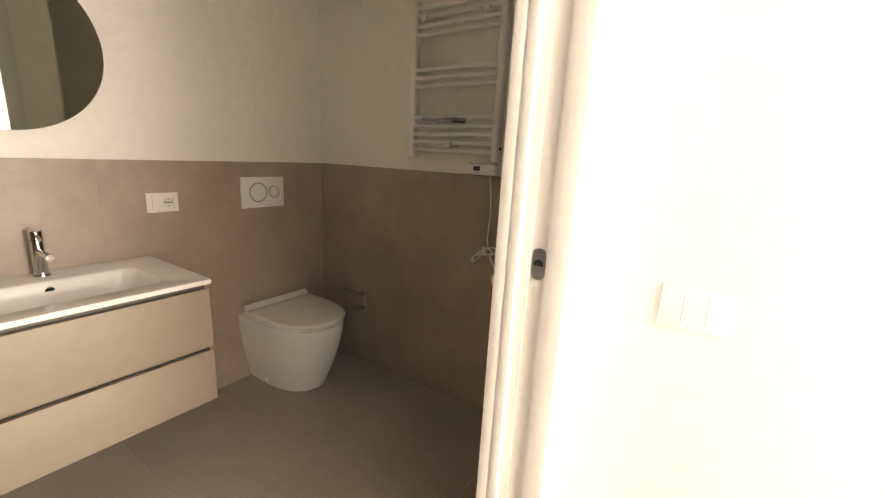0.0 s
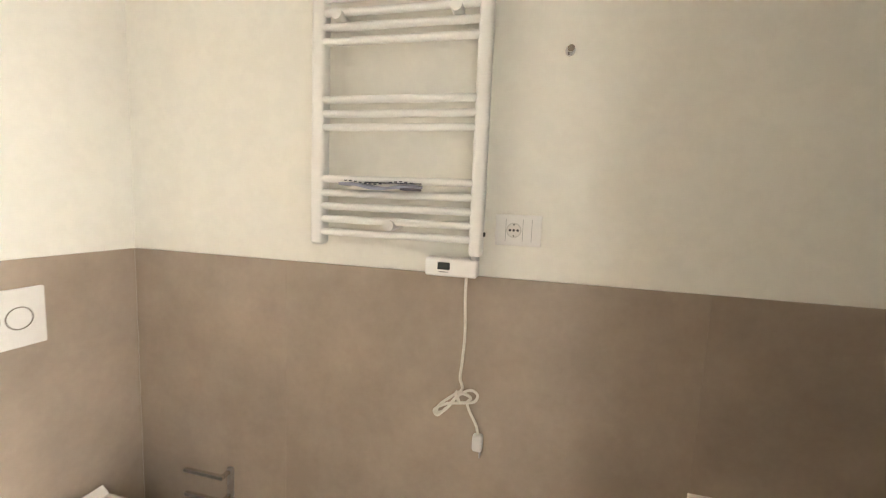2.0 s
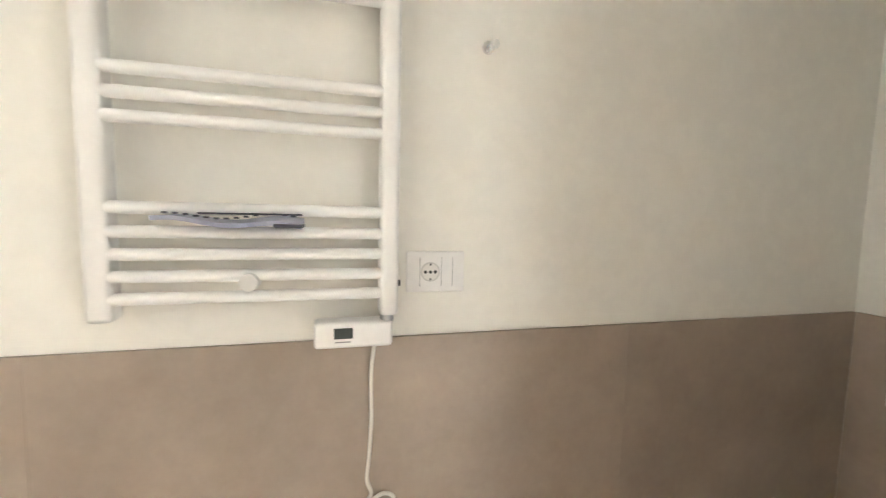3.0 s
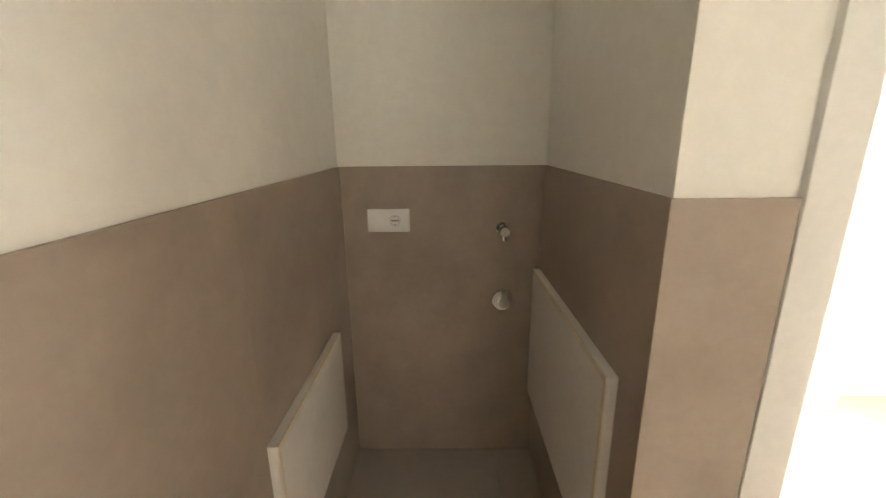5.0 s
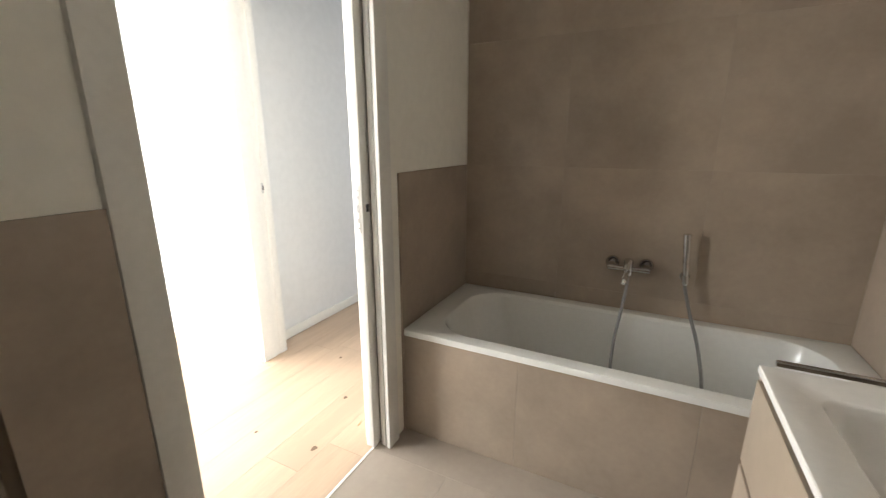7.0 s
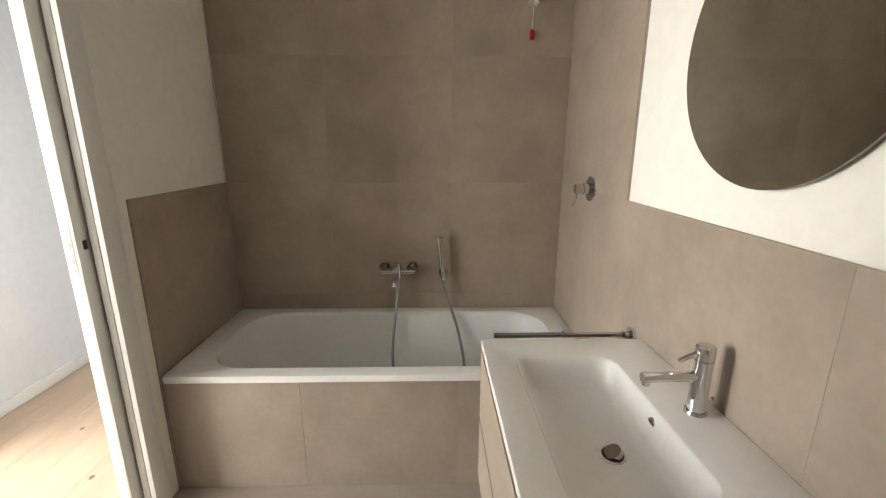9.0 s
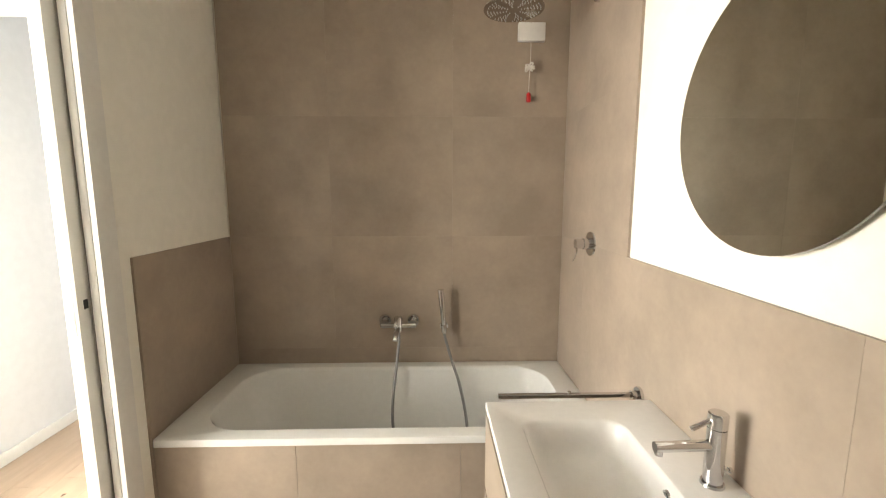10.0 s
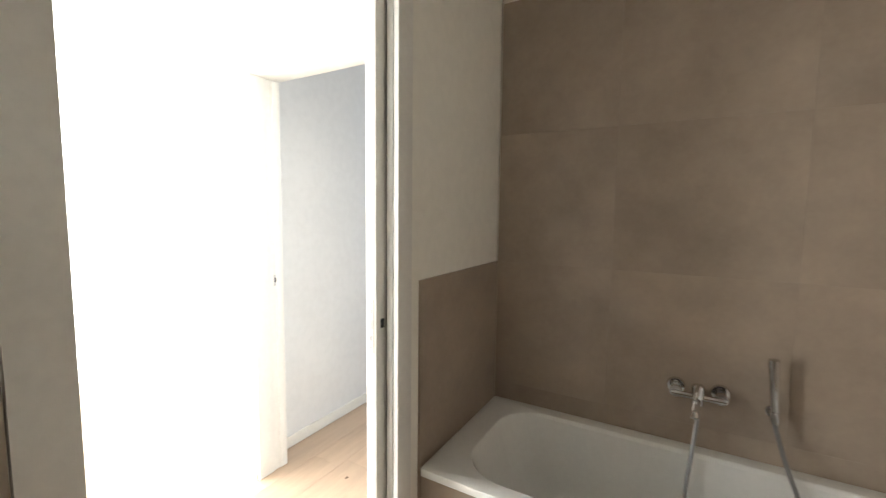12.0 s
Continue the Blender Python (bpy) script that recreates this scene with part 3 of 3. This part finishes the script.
TX, TYB = 1.655, -1.304
tap = base("basin_mixer", (TX, TYB, VZ), "chrome single-lever basin mixer standing on the basin top", "tap")
rods("base_ring", [((TX, TYB, VZ), (TX, TYB, VZ + 0.006), 0.025, 0.0235)], CHROME, tap, 28)
rods("body", [((TX, TYB, VZ + 0.004), (TX, TYB, VZ + 0.133), 0.0198), ((TX, TYB, VZ + 0.1345), (TX, TYB, VZ + 0.165), 0.0202), ((TX, TYB, VZ + 0.165), (TX, TYB, VZ + 0.168), 0.0202, 0.017)], CHROME, tap, 32)
rods("spout", [((TX - 0.008, TYB, VZ + 0.092), (TX - 0.135, TYB, VZ + 0.089), 0.0118), ((TX - 0.125, TYB, VZ + 0.082), (TX - 0.125, TYB, VZ + 0.071), 0.0085)], CHROME, tap, 24)
rods("lever", [((TX - 0.012, TYB, VZ + 0.152), (TX - 0.058, TYB, VZ + 0.131), 0.0062, 0.0055)], CHROME, tap, 16)
rods("pop_up_rod", [((TX + 0.016, TYB, VZ + 0.03), (TX + 0.034, TYB, VZ + 0.032), 0.0035), ((TX + 0.034, TYB, VZ + 0.032), (TX + 0.040, TYB, VZ + 0.032), 0.006)], CHROME, tap, 12)

# round mirror
mirror = base("round_mirror", (1.715, -1.294, 1.590), "frameless round wall mirror above the washbasin", "mirror")
rods("backing", [((W + 0.010, -1.294, 1.590), (1.712, -1.294, 1.590), 0.265)], MIRROREDGE, mirror, 64)
rods("edge", [((1.712, -1.294, 1.590), (1.7065, -1.294, 1.590), 0.2950)], MIRROREDGE, mirror, 96)
rods("glass", [((1.7064, -1.294, 1.590), (1.7058, -1.294, 1.590), 0.2943)], MIRROR, mirror, 96)

# ---- toilet ----
wc = base("toilet", (1.46, -2.258, 0), "white ceramic back-to-wall toilet with its lid closed", "toilet")
YC = -2.262
loft("bowl", [dee(W, 1.318, YC, 0.150, 0.0), dee(W, 1.292, YC, 0.163, 0.06), dee(W, 1.250, YC, 0.181, 0.16), dee(W, 1.213, YC, 0.197, 0.27), dee(W, 1.199, YC, 0.203, 0.34), dee(W, 1.196, YC, 0.204, 0.380),
              dee(W, 1.198, YC, 0.203, 0.386), dee(W, 1.206, YC, 0.196, 0.389)], CERAMIC, wc, angle=50)
loft("seat", [dee(1.655, 1.204, YC, 0.199, 0.389), dee(1.655, 1.198, YC, 0.203, 0.393), dee(1.655, 1.198, YC, 0.203, 0.400), dee(1.655, 1.204, YC, 0.199, 0.403)], SEATMAT, wc, angle=60)
loft("lid", [dee(1.660, 1.200, YC, 0.201, 0.4045), dee(1.660, 1.193, YC, 0.206, 0.408), dee(1.660, 1.193, YC, 0.206, 0.415), dee(1.660, 1.199, YC, 0.201, 0.420), dee(1.658, 1.215, YC, 0.19, 0.422)], SEATMAT, wc, angle=60)
bm = bmesh.new()
wedge = [(1.672, 0.389), (1.672, 0.443), (1.664, 0.446), (1.640, 0.424), (1.640, 0.405), (1.650, 0.389)]
ends = [[bm.verts.new((x, y, z)) for x, z in wedge] for y in (YC - 0.198, YC + 0.198)]
for k in range(6):
    bm.faces.new((ends[0][k], ends[0][(k + 1) % 6], ends[1][(k + 1) % 6], ends[1][k]))
bm.faces.new(ends[0])
bm.faces.new(ends[1][::-1])
to_object("hinge_cover", bm, SEATMAT, wc)
rods("fixing_cap", [((1.555, YC + 0.150, 0.030), (1.555, YC + 0.1625, 0.030), 0.010, 0.008)], PLASTIC, wc, 14)

flush = base("flush_plate", (W, -2.229, 1.04), "white dual flush plate with two round buttons", "flush plate")
box("plate", (W - 0.012, -2.359, 0.959), (W, -2.109, 1.122), PLASTIC, flush, 0.003)


def ring_on_wall(name, y, z, r, t, parent, x=W - 0.012):
    n = 40
    bm = bmesh.new()
    rr = [[bm.verts.new((xx, y + q * math.cos(2 * math.pi * k / n), z + q * math.sin(2 * math.pi * k / n))) for k in range(n)] for q, xx in ((r - t, x - 0.0002), (r - t, x - 0.0025), (r, x - 0.0025), (r, x - 0.0002))]
    for a, b in zip(rr, rr[1:]):
        for k in range(n):
            bm.faces.new((a[k], a[(k + 1) % n], b[(k + 1) % n], b[k]))
    return to_object(name, bm, CHROME, parent)


rods("button", [((W - 0.012, -2.203, 1.041), (W - 0.0140, -2.203, 1.041), 0.047)], PLASTIC, flush, 40)
rods("button", [((W - 0.012, -2.296, 1.041), (W - 0.0140, -2.296, 1.041), 0.028)], PLASTIC, flush, 40)
ring_on_wall("button_ring", -2.203, 1.041, 0.051, 0.0035, flush)
ring_on_wall("button_ring", -2.296, 1.041, 0.032, 0.003, flush)

paper = base("toilet_roll_holder", (1.40, L, 0.41), "empty chrome toilet roll holder on greige tiles", "roll holder")
box("plate", (1.318, L, 0.352), (1.338, L + 0.012, 0.462), STEEL, paper, 0.002)
for z in (0.445, 0.357):
    boxes("arm", [((1.322, L + 0.010, z), (1.334, L + 0.041, z + 0.012)), ((1.322, L + 0.040, z), (1.478, L + 0.052, z + 0.012))], CHROME, paper)

# ---- towel radiator ----
RY = L - 0.01
rad = base("towel_radiator", (0.71, RY, 1.27), "white electric ladder towel radiator hung on the wall", "radiator")
for x0, x1, z0 in ((0.927, 0.966, 1.268), (0.464, 0.500, 1.262)):
    box("upright", (x0, RY + 0.036, z0), (x1, RY + 0.080, 1.972), RADWHITE, rad, 0.010, 3)
bars = [1.948, 1.911, 1.873, 1.835, 1.681, 1.643, 1.606, 1.463, 1.424, 1.387, 1.350, 1.313]
for z in bars:
    rods("rung", [((0.495, RY + 0.068, z - 0.007), (0.935, RY + 0.068, z - 0.007), 0.0105)], RADWHITE, rad, 16)
for x, z in ((0.885, 1.893), (0.557, 1.893), (0.722, 1.333)):
    rods("bracket", [((x, RY, z), (x, RY + 0.060, z), 0.012)], RADWHITE, rad, 16)
    rods("bracket_cap", [((x, RY + 0.060, z), (x, RY + 0.092, z), 0.0165, 0.015)], RADWHITE, rad, 20)
rods("vent_plug", [((0.468, RY + 0.058, 1.322), (0.459, RY + 0.058, 1.322), 0.006)], DARK, rad, 12)
rods("heater_collar", [((0.484, RY + 0.058, 1.262), (0.484, RY + 0.058, 1.250), 0.013)], STEEL, rad, 16)
box("thermostat", (0.474, RY + 0.030, 1.203), (0.618, RY + 0.074, 1.253), PLASTIC, rad, 0.007, 3)
box("screen", (0.548, RY + 0.0735, 1.222), (0.582, RY + 0.0748, 1.242), SCREEN, rad, 0.0005, 1)
box("screen_print", (0.552, RY + 0.0735, 1.2145), (0.580, RY + 0.0745, 1.217), PLASTIC_LINE, rad)
box("valve_label", (0.938, RY + 0.078, 1.905), (0.954, RY + 0.0792, 1.922), PLASTIC, rad, 0.001)
tube("power_cord", [(0.506, RY + 0.05, 1.204), (0.510, RY + 0.025, 1.13), (0.508, RY + 0.014, 1.03), (0.512, RY + 0.014, 0.95), (0.516, RY + 0.014, 0.90), (0.508, RY + 0.018, 0.868),
                    (0.535, RY + 0.02, 0.845), (0.572, RY + 0.022, 0.812), (0.578, RY + 0.024, 0.790), (0.555, RY + 0.026, 0.800), (0.520, RY + 0.022, 0.845), (0.485, RY + 0.02, 0.868), (0.462, RY + 0.02, 0.858), (0.470, RY + 0.024, 0.838),
                    (0.505, RY + 0.03, 0.832), (0.548, RY + 0.032, 0.824), (0.585, RY + 0.03, 0.800), (0.575, RY + 0.028, 0.783), (0.545, RY + 0.03, 0.815), (0.512, RY + 0.03, 0.858), (0.480, RY + 0.028, 0.850),
                    (0.490, RY + 0.026, 0.832), (0.480, RY + 0.02, 0.800), (0.462, RY + 0.018, 0.765), (0.455, RY + 0.018, 0.735)], 0.0042, CORD, rad, 8)
tube("cord_tie", [(0.522, RY + 0.034, 0.862), (0.512, RY + 0.038, 0.84), (0.518, RY + 0.016, 0.826), (0.526, RY + 0.012, 0.85), (0.520, RY + 0.035, 0.866)], 0.004, CORD, rad, 8)
box("plug", (0.440, RY + 0.004, 0.690), (0.470, RY + 0.034, 0.738), PLASTIC, rad, 0.008, 3)
rods("pin", [((0.447, RY + 0.012 + d, 0.692), (0.447, RY + 0.012 + d, 0.672), 0.0022) for d in (0.0, 0.014)], STEEL, rad, 8)

leaflet = base("instruction_leaflet", (0.75, RY + 0.075, 1.44), "folded grey-blue instruction leaflet in a bag lying on the radiator rungs", "leaflet")
bm = bmesh.new()
n = 14
rows = []
for z, y0, y1 in ((1.436, 0.078, 0.135), (1.443, 0.076, 0.137)):
    rows.append([[bm.verts.new((0.632 + 0.215 * k / n, RY + y, z + 0.004 * math.sin(9 * k / n) - 0.010 * (1 - k / n) * j)) for k in range(n + 1)] for j, y in enumerate((y0, y1))])
for k in range(n):
    bm.faces.new((rows[0][0][k], rows[0][0][k + 1], rows[0][1][k + 1], rows[0][1][k]))
    bm.faces.new((rows[1][0][k], rows[1][1][k], rows[1][1][k + 1], rows[1][0][k + 1]))
    bm.faces.new((rows[0][1][k], rows[0][1][k + 1], rows[1][1][k + 1], rows[1][1][k]))
    bm.faces.new((rows[0][0][k], rows[1][0][k], rows[1][0][k + 1], rows[0][0][k + 1]))
for k in (0, n):
    bm.faces.new((rows[0][0][k], rows[0][1][k], rows[1][1][k], rows[1][0][k]))
to_object("pages", bm, PAPER, leaflet)
box("dark_fold", (0.630, RY + 0.09, 1.4285), (0.675, RY + 0.139, 1.4345), PAPERDARK, leaflet, 0.002)
boxes("print_mark", [((0.64 + 0.014 * k, RY + 0.1372, 1.4445 + 0.004 * math.sin(9 * (0.64 + 0.014 * k - 0.632) / 0.215)), (0.648 + 0.014 * k, RY + 0.1385, 1.4475 + 0.004 * math.sin(9 * (0.64 + 0.014 * k - 0.632) / 0.215))) for k in range(14)], PAPERDARK, leaflet)
box("sheet", (0.635, RY + 0.062, 1.4475), (0.80, RY + 0.078, 1.4505), PAPERDARK, leaflet, 0.0008, 1)

hook = base("robe_hook", (0.273, RY, 1.80), "small round chrome robe hook on the wall", "hook")
rods("rose", [((0.270, RY, 1.800), (0.270, RY + 0.008, 1.800), 0.0125)], CHROME, hook)
rods("peg", [((0.270, RY + 0.006, 1.800), (0.270, RY + 0.038, 1.794), 0.006), ((0.270, RY + 0.036, 1.7945), (0.270, RY + 0.046, 1.7925), 0.0085)], CHROME, hook)

for moved, dx in ((rad, 0.022), (leaflet, 0.022), (hook, 0.025)):
    moved.matrix_basis = Matrix.Translation((dx, 0, 0)) @ moved.matrix_basis

# ---- washing machine niche ----
wt = base("washer_tap", (NX, -2.05, 0.97), "chrome washing machine tap on greige tiles", "tap")
rods("rose", [((NX, -2.052, 0.972), (NX + 0.008, -2.052, 0.972), 0.024)], CHROME, wt)
rods("body", [((NX + 0.006, -2.052, 0.972), (NX + 0.055, -2.052, 0.972), 0.011), ((NX + 0.042, -2.052, 0.975), (NX + 0.048, -2.052, 0.935), 0.0105, 0.0125)], CHROME, wt)
rods("knob", [((NX + 0.052, -2.052, 0.972), (NX + 0.074, -2.052, 0.972), 0.020, 0.017)], CHROME, wt)
wd = base("washer_drain", (NX, -2.044, 0.685), "round chrome washing machine waste outlet", "drain")
rods("rose", [((NX, -2.044, 0.688), (NX + 0.008, -2.044, 0.688), 0.042, 0.040)], CHROME, wd, 32)
rods("spigot", [((NX + 0.006, -2.044, 0.690), (NX + 0.040, -2.044, 0.690), 0.020), ((NX + 0.030, -2.044, 0.685), (NX + 0.034, -2.044, 0.735), 0.013)], STEEL, wd, 24)

for name, x0, x1, y0, y1, z0, z1 in (("side_board", -0.835, -0.105, -1.934, NY, 0.300, 0.818), ("side_board", -0.610, -0.080, L, L + 0.024, 0.300, 0.672)):
    ob = base(name, ((x0 + x1) / 2, y0, z0), "white melamine board fixed upright against the niche wall", "board", "niche boards")
    box("panel", (x0, y0, z0), (x1, y1, z1), BOARD, ob, 0.0015)
    lip = y0 - 0.001 if y0 > -2.2 else y1 - 0.003
    # thin lip along the front edges, its lit look given by colour
    boxes("edge_band", [((x0, lip, z1 - 0.014), (x1 - 0.0005, lip + 0.004, z1 + 0.001)), ((x1 - 0.012, lip, z0), (x1 + 0.001, lip + 0.004, z1 - 0.015))], BOARDEDGE_LIT, ob)


# ---- tiles and boards of walls and floors, piece by piece ----
def tiles_on(parent, axis, face, thick, u_cuts_by_row, z_cuts, mat=TILE, gap=0.0002, name="tile"):
    """Tiles with open joints on a wall. axis: the wall's normal (0 or 1); face: the tiles' front; thick: towards the wall."""
    lo_n, hi_n = min(face, face + thick), max(face, face + thick)
    for (z0, z1), cuts in zip(zip(z_cuts, z_cuts[1:]), u_cuts_by_row):
        for u0, u1 in zip(cuts, cuts[1:]):
            lo = (lo_n, u0 + gap, z0 + gap) if axis == 0 else (u0 + gap, lo_n, z0 + gap)
            hi = (hi_n, u1 - gap, z1 - (0 if z1 in (DADO, TOP) else gap)) if axis == 0 else (u1 - gap, hi_n, z1 - (0 if z1 in (DADO, TOP) else gap))
            box(name, lo, hi, mat, parent, 0.0002, 1)


ZD, ZF = (0.0, DADO), (0.0, 0.6, DADO, 1.8, TOP)
T = 0.0098
tiles_on(w_tub, 1, 0.0, T, [(0.0, 0.52, 1.14, W)] * 4, ZF)
tiles_on(w_basin, 0, W, T, [(-0.725, -0.0)] * 2, (DADO, 1.8, TOP))
tiles_on(w_basin, 0, W, T, [(L, -1.52, -0.32, -0.0)], ZD)
tiles_on(w_rad, 1, L, -T, [(NX, -0.086, 1.114, W)], ZD)
tiles_on(w_door, 0, 0.0, -T, [(-0.69, -0.0)], ZD)
tiles_on(w_door, 0, 0.0, -T, [(NY, -1.705)], ZD)
tiles_on(w_niche, 1, NY, 0.0078, [(NX, -0.001)], ZD)
tiles_on(w_niche, 0, NX, -T, [(L, NY)], ZD)

floor = bpy.data.objects["floor"]
for ys, xs in (((L, -2.06), (NX, 0.3, W)), ((-2.06, NY), (NX, -0.3, 0.9, W)), ((NY, -1.46), (-0.062, 0.9, W)), ((-1.46, -0.86), (-0.062, 0.3, W)), ((-0.86, 0.0), (-0.062, 0.9, W))):
    for x0, x1 in zip(xs, xs[1:]):
        box("floor_tile", (x0 + 0.0004, ys[0] + 0.0004, -0.012), (x1 - 0.0004, ys[1] - 0.0004, 0.0), FLOORTILE, floor, 0.0004, 1)

hall = bpy.data.objects["floor_hall"]
rnd = random.Random(4)
x = -0.073
while x > -4.6:
    x1, y = x - 0.19, -4.2 + rnd.uniform(-1.5, 0)
    while y < 3.0:
        y1 = y + rnd.uniform(1.3, 2.1)
        a, b = max(y, -4.2), min(y1, 3.0)
        if x1 < -1.22 and b > HY:
            b = HY
        if x > -0.96:
            a = max(a, -1.815)
        if b - a > 0.05:
            box("floor_board", (x1 + 0.0003, a + 0.0003, -0.121), (x - 0.0003, b - 0.0003, 0.0), OAK, hall, 0.0006, 1)
        y = y1
    x = x1
x = -0.073
for k in range(11):
    box("floor_board", (x + 0.0007 + 0.19 * k, 0.16, -0.121), (x + 0.19 * (k + 1) - 0.0007, 3.0, 0.0), OAK, hall, 0.0012, 1)

# knots in the oak
for kx, ky, r in ((-0.42, -0.62, 0.016), (-0.72, -0.30, 0.014), (-0.30, -0.98, 0.020), (-0.62, -1.02, 0.012)):
    bm = bmesh.new()
    pts = [bm.verts.new((kx + r * (0.55 + 0.15 * math.sin(3 * a)) * math.cos(a), ky + r * (1 + 0.25 * math.cos(2 * a)) * math.sin(a), 0.0006)) for a in [2 * math.pi * k / 16 for k in range(16)]]
    bm.faces.new(pts)
    to_object("knot", bm, KNOT, hall, soft=False)
